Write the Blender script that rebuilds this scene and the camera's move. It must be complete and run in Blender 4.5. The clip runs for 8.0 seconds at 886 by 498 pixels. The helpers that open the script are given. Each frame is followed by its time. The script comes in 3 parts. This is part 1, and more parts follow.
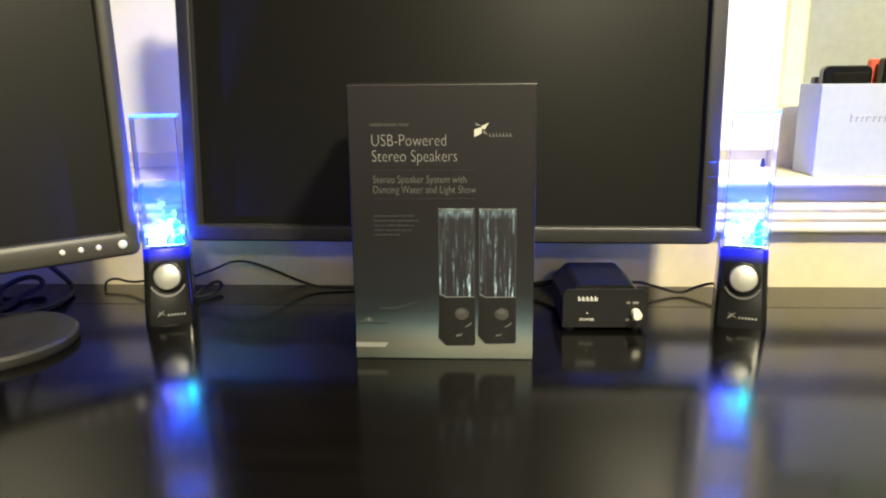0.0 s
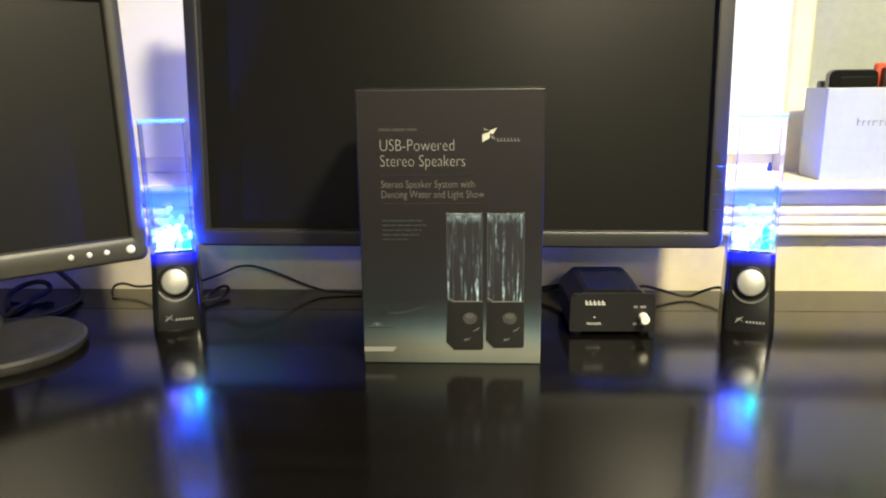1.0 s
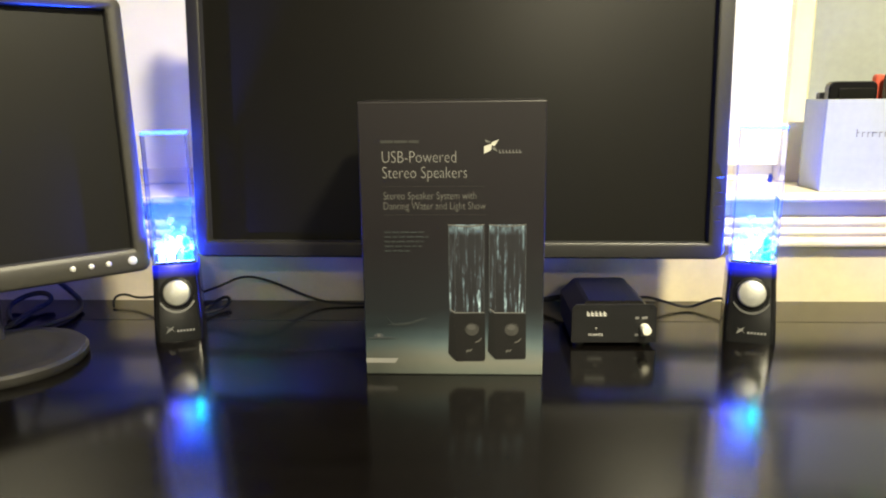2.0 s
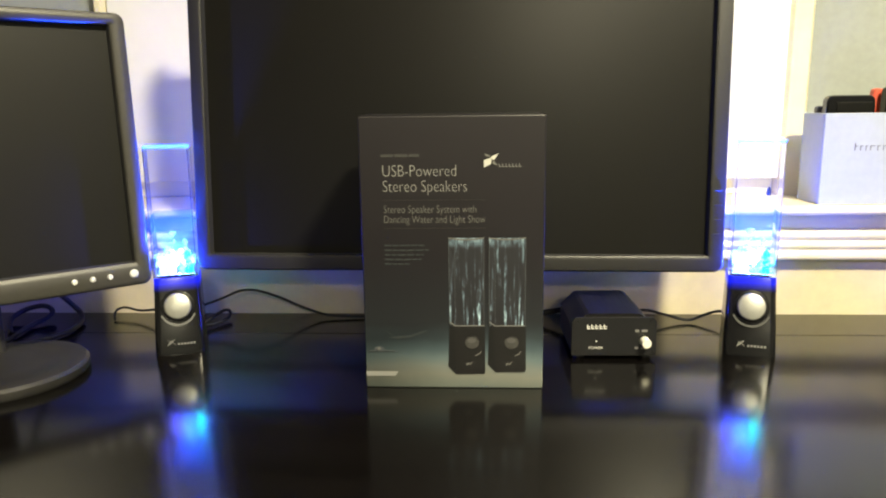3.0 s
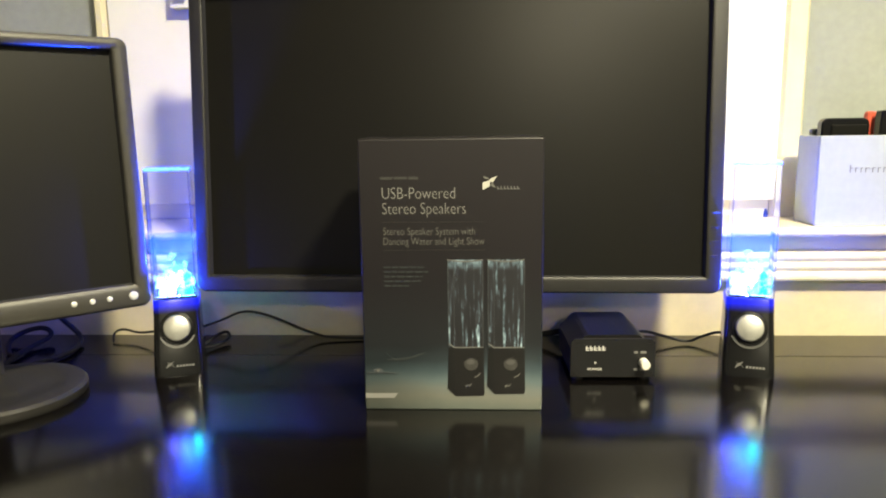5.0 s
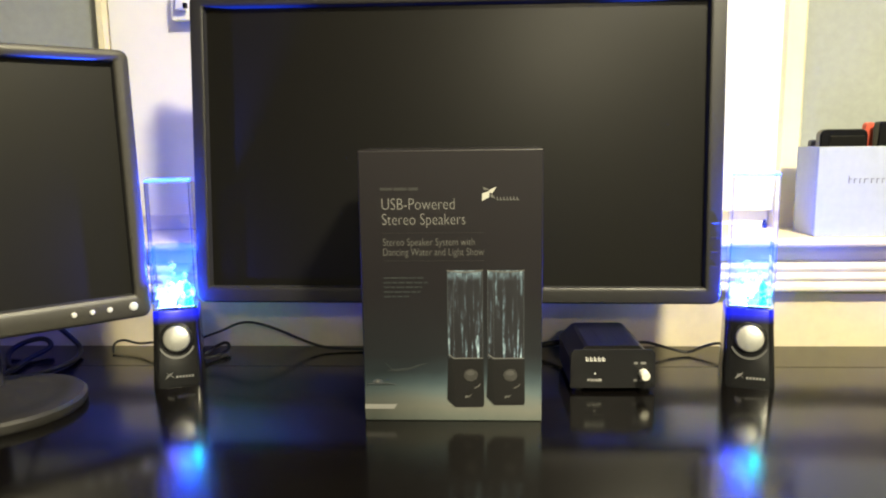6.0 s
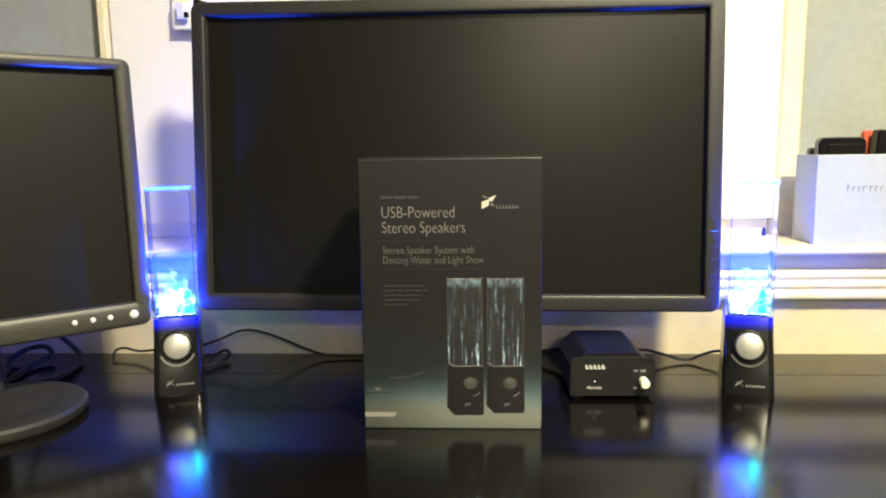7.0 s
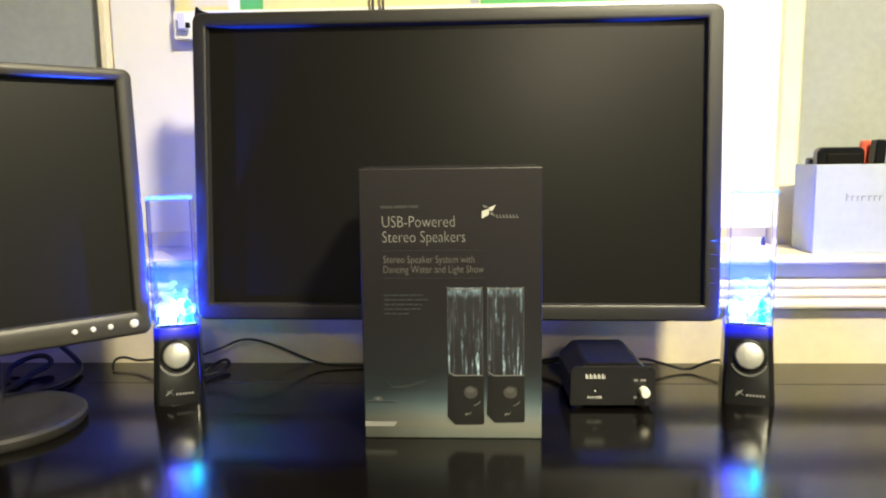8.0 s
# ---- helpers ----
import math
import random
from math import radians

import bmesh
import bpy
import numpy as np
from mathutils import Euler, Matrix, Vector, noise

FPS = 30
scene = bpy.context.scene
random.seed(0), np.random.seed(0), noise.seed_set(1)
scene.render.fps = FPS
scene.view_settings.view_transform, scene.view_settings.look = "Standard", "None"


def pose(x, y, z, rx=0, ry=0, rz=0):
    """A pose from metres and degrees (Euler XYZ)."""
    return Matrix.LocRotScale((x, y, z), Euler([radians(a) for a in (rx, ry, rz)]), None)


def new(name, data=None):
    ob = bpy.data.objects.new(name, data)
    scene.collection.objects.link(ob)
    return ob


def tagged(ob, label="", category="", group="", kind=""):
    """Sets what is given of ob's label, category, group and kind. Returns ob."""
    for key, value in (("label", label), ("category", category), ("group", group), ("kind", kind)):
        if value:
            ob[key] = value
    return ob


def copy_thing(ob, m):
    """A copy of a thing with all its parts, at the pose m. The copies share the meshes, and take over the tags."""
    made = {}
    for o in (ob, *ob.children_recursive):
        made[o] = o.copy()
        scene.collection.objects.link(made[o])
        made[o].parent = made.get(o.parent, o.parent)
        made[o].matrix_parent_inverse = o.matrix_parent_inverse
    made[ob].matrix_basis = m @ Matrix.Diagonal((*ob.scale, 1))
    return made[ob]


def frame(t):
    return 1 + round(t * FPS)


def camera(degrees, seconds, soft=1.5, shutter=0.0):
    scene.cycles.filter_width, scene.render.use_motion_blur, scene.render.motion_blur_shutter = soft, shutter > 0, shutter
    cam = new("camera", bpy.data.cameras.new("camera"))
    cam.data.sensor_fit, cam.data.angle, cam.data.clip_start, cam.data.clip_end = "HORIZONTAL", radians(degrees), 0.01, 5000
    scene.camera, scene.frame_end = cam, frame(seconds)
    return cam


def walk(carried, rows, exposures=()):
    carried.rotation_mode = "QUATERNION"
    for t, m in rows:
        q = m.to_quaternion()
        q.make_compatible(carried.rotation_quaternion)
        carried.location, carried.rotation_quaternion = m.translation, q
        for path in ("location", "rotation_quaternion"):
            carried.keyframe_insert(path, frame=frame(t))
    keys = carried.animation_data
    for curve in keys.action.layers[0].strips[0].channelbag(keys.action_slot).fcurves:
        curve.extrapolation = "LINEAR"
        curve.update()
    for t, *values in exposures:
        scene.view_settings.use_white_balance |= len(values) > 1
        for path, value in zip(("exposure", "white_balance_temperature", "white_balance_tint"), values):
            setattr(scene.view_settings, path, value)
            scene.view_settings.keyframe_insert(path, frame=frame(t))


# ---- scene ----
cam = camera(63.5, 8.0, soft=2.0)
walk(cam, [
    (0, pose(0.0065, 0.0121, 0.2611, 76.64, 0.54, 2.71)),
    (0.5, pose(0.0034, 0.0113, 0.2616, 76.67, 0.57, 2.75)),
    (1, pose(0.0011, 0.0110, 0.2624, 76.92, 0.66, 2.86)),
    (2.5, pose(-0.0016, 0.0088, 0.2648, 78.18, 0.69, 2.77)),
    (3, pose(-0.0002, 0.0075, 0.2655, 78.69, 0.71, 2.88)),
    (3.5, pose(0.0002, 0.0072, 0.2658, 79.16, 0.73, 2.86)),
    (4, pose(0.0001, 0.0064, 0.2660, 79.49, 0.75, 2.84)),
    (4.5, pose(-0.0008, 0.0051, 0.2666, 79.91, 0.75, 2.73)),
    (6, pose(0.0001, 0.0032, 0.2669, 81.24, 0.76, 2.77)),
    (6.5, pose(0.0008, 0.0023, 0.2673, 81.56, 0.77, 2.80)),
    (7, pose(0.0009, 0.0014, 0.2680, 81.81, 0.78, 2.81)),
    (7.5, pose(0.0003, 0.0009, 0.2681, 82.18, 0.79, 2.76)),
    (8, pose(-0.0000, 0.0001, 0.2684, 82.54, 0.76, 2.75)),
], exposures=((0.0, 0.0), (8.0, 0.0)))

# ---- light ----
world = bpy.data.worlds.new("room_dark")
scene.world = world
world.use_nodes = True
world.node_tree.nodes["Background"].inputs[0].default_value = (0.02, 0.02, 0.025, 1)
world.node_tree.nodes["Background"].inputs[1].default_value = 0.3


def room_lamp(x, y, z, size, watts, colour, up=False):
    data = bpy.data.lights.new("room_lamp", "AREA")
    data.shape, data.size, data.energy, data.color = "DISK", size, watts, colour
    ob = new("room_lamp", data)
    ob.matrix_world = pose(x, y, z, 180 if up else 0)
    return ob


# lamps out of view: one placed from the wall shadows, one from the screen's highlight
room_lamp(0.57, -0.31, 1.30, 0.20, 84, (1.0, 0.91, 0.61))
# added upward share, brightens the ceiling that the screen and desk mirror
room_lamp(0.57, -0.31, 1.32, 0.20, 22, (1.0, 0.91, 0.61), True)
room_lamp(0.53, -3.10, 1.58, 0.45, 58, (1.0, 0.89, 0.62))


def led_or_fill_lamp(x, y, z, watts, colour, beam=0.0, toward=(0, 0, 1)):
    """A lamp for a speaker's blue light; beam gives the angle of one that shines one way."""
    data = bpy.data.lights.new("speaker_led_or_fill", "SPOT" if beam else "POINT")
    data.energy, data.color, data.shadow_soft_size = watts, colour, 0.0006
    ob = new("speaker_led_or_fill", data)
    ob.matrix_world = Matrix.Translation((x, y, z)) @ Vector(toward).to_track_quat("-Z", "Y").to_matrix().to_4x4()
    if beam:
        data.spot_size, data.spot_blend = radians(beam), 0.5
    return ob


SPEAKERS = ((-0.3445, 0.7855, 19.0), (0.2960, 0.7875, -15.0))
for sx, sy, turn in SPEAKERS:
    ahead = Vector((math.sin(radians(turn)), -math.cos(radians(turn))))
    led_or_fill_lamp(sx, sy + 0.006, 0.0905, 0.52, (0.012, 0.04, 1.0))
    led_or_fill_lamp(sx + 0.015 * ahead.x, sy + 0.015 * ahead.y, 0.0890, 44.0, (0.012, 0.065, 1.0), 58)
    # added side spots, they wash the nearby bezels and the ledge box blue
    for outward in (-1, 1):
        reach, high, watts, rise = (0.018, 0.126, 2.2, 0.20) if outward * sx > 0 else (0.012, 0.096, 2.3, 0.50)
        led_or_fill_lamp(sx + reach * ahead.x, sy + reach * ahead.y, high, watts, (0.012, 0.03, 1.0), 105, (outward, 0.05, rise))


# ---- materials ----
def material(name, colour, rough=0.5, metal=0.0, spec=0.5, grain=0.0, scale=60.0, bump=0.0, stretch=(1, 1, 1), coat=0.0,
             rough_var=0.0, big=0.0):
    """Principled paint, plastic, wood or metal, with a fine grain and a broad unevenness."""
    m = bpy.data.materials.new(name)
    m.use_nodes = True
    nt = m.node_tree
    b = nt.nodes["Principled BSDF"]
    b.inputs["Base Color"].default_value = (*colour, 1)
    b.inputs["Roughness"].default_value = rough
    b.inputs["Metallic"].default_value = metal
    b.inputs["Specular IOR Level"].default_value = spec
    b.inputs["Coat Weight"].default_value = coat
    b.inputs["Coat Roughness"].default_value = 0.1
    co = nt.nodes.new("ShaderNodeTexCoord")
    mp = nt.nodes.new("ShaderNodeMapping")
    mp.inputs["Scale"].default_value = stretch
    nt.links.new(co.outputs["Object"], mp.inputs["Vector"])
    fine = nt.nodes.new("ShaderNodeTexNoise")
    fine.inputs["Scale"].default_value, fine.inputs["Detail"].default_value = scale, 6
    nt.links.new(mp.outputs["Vector"], fine.inputs["Vector"])
    wide = nt.nodes.new("ShaderNodeTexNoise")
    wide.inputs["Scale"].default_value, wide.inputs["Detail"].default_value = scale * 0.12, 3
    nt.links.new(mp.outputs["Vector"], wide.inputs["Vector"])
    if grain or big:
        mixed = None
        for tex, amount in ((fine, grain), (wide, big)):
            rng = nt.nodes.new("ShaderNodeMapRange")
            rng.inputs["From Min"].default_value, rng.inputs["From Max"].default_value = 0.3, 0.7
            rng.inputs["To Min"].default_value, rng.inputs["To Max"].default_value = 1 - amount, 1 + amount
            nt.links.new(tex.outputs["Fac"], rng.inputs["Value"])
            if mixed is None:
                mixed = rng.outputs["Result"]
            else:
                mul = nt.nodes.new("ShaderNodeMath")
                mul.operation = "MULTIPLY"
                nt.links.new(mixed, mul.inputs[0])
                nt.links.new(rng.outputs["Result"], mul.inputs[1])
                mixed = mul.outputs[0]
        vm = nt.nodes.new("ShaderNodeVectorMath")
        vm.operation = "SCALE"
        vm.inputs[0].default_value = colour
        nt.links.new(mixed, vm.inputs["Scale"])
        nt.links.new(vm.outputs["Vector"], b.inputs["Base Color"])
    if rough_var:
        rr = nt.nodes.new("ShaderNodeMapRange")
        rr.inputs["From Min"].default_value, rr.inputs["From Max"].default_value = 0.3, 0.7
        rr.inputs["To Min"].default_value, rr.inputs["To Max"].default_value = rough - rough_var, rough + rough_var
        nt.links.new(wide.outputs["Fac"], rr.inputs["Value"])
        nt.links.new(rr.outputs["Result"], b.inputs["Roughness"])
    if bump:
        bp = nt.nodes.new("ShaderNodeBump")
        bp.inputs["Strength"].default_value, bp.inputs["Distance"].default_value = bump, 0.001
        nt.links.new(fine.outputs["Fac"], bp.inputs["Height"])
        nt.links.new(bp.outputs["Normal"], b.inputs["Normal"])
    return m


def glowing(name, colour, strength):
    m = bpy.data.materials.new(name)
    m.use_nodes = True
    b = m.node_tree.nodes["Principled BSDF"]
    b.inputs["Base Color"].default_value = (*[0.5 * c for c in colour], 1)
    b.inputs["Emission Color"].default_value = (*colour, 1)
    b.inputs["Emission Strength"].default_value = strength
    return m


WALL = material("grey_green_wall_paint", (0.305, 0.330, 0.318), 0.75, grain=0.05, big=0.05, scale=90, bump=0.15)
CREAM = material("cream_wall_paint", (0.62, 0.54, 0.355), 0.7, grain=0.04, big=0.05, scale=80, bump=0.12)
WHITE = material("white_gloss_paint", (0.85, 0.84, 0.83), 0.35, grain=0.01, big=0.012, scale=50, bump=0.05)
CREAM_GLOSS = material("cream_gloss_paint", (0.80, 0.73, 0.52), 0.35, grain=0.03, big=0.04, scale=50, bump=0.05)
CEILING = material("white_ceiling_paint", (0.75, 0.73, 0.68), 0.9, grain=0.04, scale=60, bump=0.1)
FLOOR = material("brown_wood_floor", (0.16, 0.09, 0.05), 0.4, grain=0.25, scale=14, stretch=(1, 8, 1), bump=0.1)
DESK = material("espresso_veneer", (0.0030, 0.0025, 0.0024), 0.14, grain=0.2, big=0.2, scale=55, stretch=(0.25, 6, 6), bump=0.004,
                rough_var=0.015)
BEZEL = material("charcoal_bezel_plastic", (0.0125, 0.0122, 0.0120), 0.42, grain=0.06, big=0.08, scale=900, bump=0.12)
LIP = material("satin_black_lip", (0.032, 0.032, 0.035), 0.5, spec=0.3)
SCREEN = material("anti_glare_screen", (0.0068, 0.0066, 0.0062), 0.30, spec=0.25, grain=0.04, scale=800)
GREY_BEZEL = material("grey_bezel_plastic", (0.047, 0.045, 0.041), 0.42, grain=0.06, big=0.06, scale=900, bump=0.12)
STAND = material("dark_grey_stand_plastic", (0.022, 0.021, 0.020), 0.46, grain=0.08, big=0.1, scale=500, bump=0.1)
SILVER = material("silver_button", (0.88, 0.88, 0.88), 0.25, metal=0.25)
BLACK = material("black_plastic", (0.006, 0.006, 0.007), 0.17, grain=0.1, scale=300)
# base lightened to hold the room's reflection in the small screen
SIDE_SCREEN = material("greyed_matt_screen", (0.0095, 0.0092, 0.0088), 0.34, spec=0.4, grain=0.04, scale=800)
CASE = material("black_enamel", (0.0065, 0.006, 0.0062), 0.36, spec=0.3, grain=0.15, scale=500, bump=0.05)
BLACK_ALU = material("black_anodised_aluminium", (0.013, 0.013, 0.0145), 0.38, metal=0.3, grain=0.12, scale=700, bump=0.05)
RUBBER = material("black_rubber", (0.012, 0.012, 0.012), 0.6, grain=0.1, scale=300)
KNOB = material("brushed_silver", (0.46, 0.46, 0.43), 0.42, metal=0.65, grain=0.05, scale=400)
CHROME = material("silver_arc", (0.16, 0.16, 0.16), 0.22, metal=0.6)
PRINT = material("white_print", (0.75, 0.75, 0.73), 0.5)
GREY_PRINT = material("grey_print", (0.17, 0.17, 0.17), 0.5)
TITLE = material("pale_title_print", (0.24, 0.24, 0.235), 0.5)
SUB = material("pale_subtitle_print", (0.135, 0.135, 0.13), 0.5)
FAINT = material("faint_print", (0.030, 0.036, 0.040), 0.5)
EMBLEM = material("pale_emblem_print", (0.50, 0.50, 0.46), 0.5)
DIM_PRINT = material("dim_print", (0.038, 0.038, 0.039), 0.5)
CARD = material("pale_grey_card", (0.40, 0.44, 0.45), 0.55, grain=0.03, big=0.05, scale=120, bump=0.08)
DARK_PRINT = material("dark_print", (0.08, 0.08, 0.08), 0.5)
CREAM_BOARD = material("cream_board", (0.78, 0.72, 0.42), 0.7, grain=0.05, big=0.05, scale=120, bump=0.1)
GREEN = material("green_paper", (0.10, 0.46, 0.15), 0.6, grain=0.06, big=0.08, scale=60, bump=0.05)
RED = material("red_plastic", (0.62, 0.10, 0.06), 0.4)


def thin_clear(name, colour, gloss, haze):
    """Thin clear plastic: passes light straight on, with a little gloss and a faint scatter."""
    m = bpy.data.materials.new(name)
    m.use_nodes = True
    nt = m.node_tree
    nt.nodes.remove(nt.nodes["Principled BSDF"])
    out = nt.nodes["Material Output"]
    tp = nt.nodes.new("ShaderNodeBsdfTransparent")
    tp.inputs["Color"].default_value = (*colour, 1)
    gl = nt.nodes.new("ShaderNodeBsdfGlossy")
    gl.inputs["Roughness"].default_value = 0.05
    df = nt.nodes.new("ShaderNodeBsdfTranslucent")
    df.inputs["Color"].default_value = (0.8, 0.95, 1.0, 1)
    fr = nt.nodes.new("ShaderNodeFresnel")
    fr.inputs["IOR"].default_value = gloss
    a, b2 = nt.nodes.new("ShaderNodeMixShader"), nt.nodes.new("ShaderNodeMixShader")
    a.inputs[0].default_value = haze
    nt.links.new(tp.outputs[0], a.inputs[1])
    nt.links.new(df.outputs[0], a.inputs[2])
    nt.links.new(fr.outputs[0], b2.inputs[0])
    nt.links.new(a.outputs[0], b2.inputs[1])
    nt.links.new(gl.outputs[0], b2.inputs[2])
    nt.links.new(b2.outputs[0], out.inputs["Surface"])
    return m


ACRYLIC = thin_clear("clear_acrylic", (0.99, 0.995, 1.0), 1.10, 0.016)
# lid and water are tinted: part of the LED light is in their colour
LID = thin_clear("cyan_tinted_acrylic", (0.85, 0.98, 1.0), 1.35, 0.45)
WATER = thin_clear("blue_tinted_water", (0.84, 0.87, 1.0), 1.12, 0.013)
GLOW_PLATE = glowing("added_glow_plate", (0.40, 0.62, 1.0), 14)
# the jets emit a glow of their own in place of scattered LED light
JET_CYAN = glowing("cyan_glow_jet", (0.0, 0.85, 0.62), 16)
JET_VIOLET = glowing("violet_glow_jet", (0.22, 0.10, 1.0), 10)
JET_BLUE = glowing("blue_glow_jet", (0.05, 0.25, 1.0), 6)
LED_BLUE = glowing("led_blue", (0.06, 0.15, 1.0), 20)
LED_CYAN = glowing("led_cyan", (0.0, 1.0, 0.62), 22)
LED_GREEN = glowing("led_green", (0.05, 1.0, 0.45), 10)
LED_VIOLET = glowing("led_violet", (0.35, 0.15, 1.0), 20)


def foam_material():
    """White water spray that scatters the light under it."""
    m = bpy.data.materials.new("water_spray")
    m.use_nodes = True
    nt = m.node_tree
    out = nt.nodes["Material Output"]
    nt.nodes.remove(nt.nodes["Principled BSDF"])
    tr = nt.nodes.new("ShaderNodeBsdfTranslucent")
    tr.inputs["Color"].default_value = (0.70, 0.95, 1.0, 1)
    di = nt.nodes.new("ShaderNodeBsdfDiffuse")
    di.inputs["Color"].default_value = (0.75, 0.95, 1.0, 1)
    mx = nt.nodes.new("ShaderNodeMixShader")
    mx.inputs[0].default_value = 0.45
    nt.links.new(tr.outputs[0], mx.inputs[1])
    nt.links.new(di.outputs[0], mx.inputs[2])
    tp = nt.nodes.new("ShaderNodeBsdfTransparent")
    my = nt.nodes.new("ShaderNodeMixShader")
    my.inputs[0].default_value = 0.45
    nt.links.new(tp.outputs[0], my.inputs[1])
    nt.links.new(mx.outputs[0], my.inputs[2])
    nt.links.new(my.outputs[0], out.inputs["Surface"])
    return m


SPRAY = foam_material()


def collar_material():
    """Black plastic with a blue glow painted in, less and less further down."""
    m = bpy.data.materials.new("blue_glow_collar")
    m.use_nodes = True
    nt = m.node_tree
    b = nt.nodes["Principled BSDF"]
    b.inputs["Base Color"].default_value = (0.006, 0.006, 0.008, 1)
    b.inputs["Roughness"].default_value = 0.2
    b.inputs["Emission Color"].default_value = (0.006, 0.012, 0.75, 1)
    co = nt.nodes.new("ShaderNodeTexCoord")
    sep = nt.nodes.new("ShaderNodeSeparateXYZ")
    nt.links.new(co.outputs["Object"], sep.inputs[0])
    rng = nt.nodes.new("ShaderNodeMapRange")
    rng.interpolation_type = "SMOOTHSTEP"
    rng.inputs["From Min"].default_value, rng.inputs["From Max"].default_value = 0.0665, 0.0815
    rng.inputs["To Min"].default_value, rng.inputs["To Max"].default_value = 0.0, 1.8
    nt.links.new(sep.outputs["Z"], rng.inputs["Value"])
    nt.links.new(rng.outputs["Result"], b.inputs["Emission Strength"])
    return m


COLLAR = collar_material()


def carton_material():
    """Black printed card with a pale floor of light near its foot, bluish at its upper edge and dimmer towards one side."""
    m = bpy.data.materials.new("printed_carton")
    m.use_nodes = True
    nt = m.node_tree
    b = nt.nodes["Principled BSDF"]
    b.inputs["Roughness"].default_value = 0.38
    co = nt.nodes.new("ShaderNodeTexCoord")
    sep = nt.nodes.new("ShaderNodeSeparateXYZ")
    nt.links.new(co.outputs["Object"], sep.inputs[0])

    def calc(op, a, c, d=0.0):
        n = nt.nodes.new("ShaderNodeMath")
        n.operation = op
        for k, v in enumerate((a, c, d)):
            if isinstance(v, (int, float)):
                n.inputs[k].default_value = v
            else:
                nt.links.new(v, n.inputs[k])
        return n.outputs[0]

    warp = nt.nodes.new("ShaderNodeTexNoise")
    warp.inputs["Scale"].default_value, warp.inputs["Detail"].default_value = 22, 4
    nt.links.new(co.outputs["Object"], warp.inputs["Vector"])
    height = calc("DIVIDE", calc("ADD", sep.outputs["Z"], calc("MULTIPLY_ADD", warp.outputs["Fac"], 0.016, -0.008)), 0.257)
    ramp = nt.nodes.new("ShaderNodeValToRGB")
    el = ramp.color_ramp.elements
    el[0].position, el[0].color = 0.0, (0.115, 0.135, 0.125, 1)
    el[1].position, el[1].color = 1.0, (0.0138, 0.0121, 0.0152, 1)
    for pos, col in ((0.05, (0.175, 0.180, 0.160)), (0.085, (0.165, 0.185, 0.180)), (0.115, (0.115, 0.155, 0.172)), (0.150, (0.060, 0.088, 0.105)),
                     (0.19, (0.026, 0.037, 0.046)), (0.25, (0.0125, 0.0145, 0.018)), (0.5, (0.0105, 0.0092, 0.0122))):
        el.new(pos).color = (*col, 1)
    nt.links.new(height, ramp.inputs[0])
    # the floor of light is brightest under the pictured speakers
    side = nt.nodes.new("ShaderNodeMapRange")
    side.interpolation_type = "SMOOTHSTEP"
    side.inputs["From Min"].default_value, side.inputs["From Max"].default_value = -0.085, 0.015
    side.inputs["To Min"].default_value, side.inputs["To Max"].default_value = 0.42, 1.0
    nt.links.new(calc("ADD", sep.outputs["X"], calc("MULTIPLY_ADD", warp.outputs["Fac"], 0.03, -0.015)), side.inputs["Value"])
    low = nt.nodes.new("ShaderNodeMapRange")
    low.inputs["From Min"].default_value, low.inputs["From Max"].default_value = 0.12, 0.26
    low.inputs["To Min"].default_value, low.inputs["To Max"].default_value = 0.0, 1.0
    nt.links.new(height, low.inputs["Value"])
    share = calc("MAXIMUM", side.outputs["Result"], low.outputs["Result"])
    vm = nt.nodes.new("ShaderNodeVectorMath")
    vm.operation = "SCALE"
    nt.links.new(ramp.outputs["Color"], vm.inputs[0])
    nt.links.new(share, vm.inputs["Scale"])
    nt.links.new(vm.outputs["Vector"], b.inputs["Base Color"])
    return m


CARTON = carton_material()


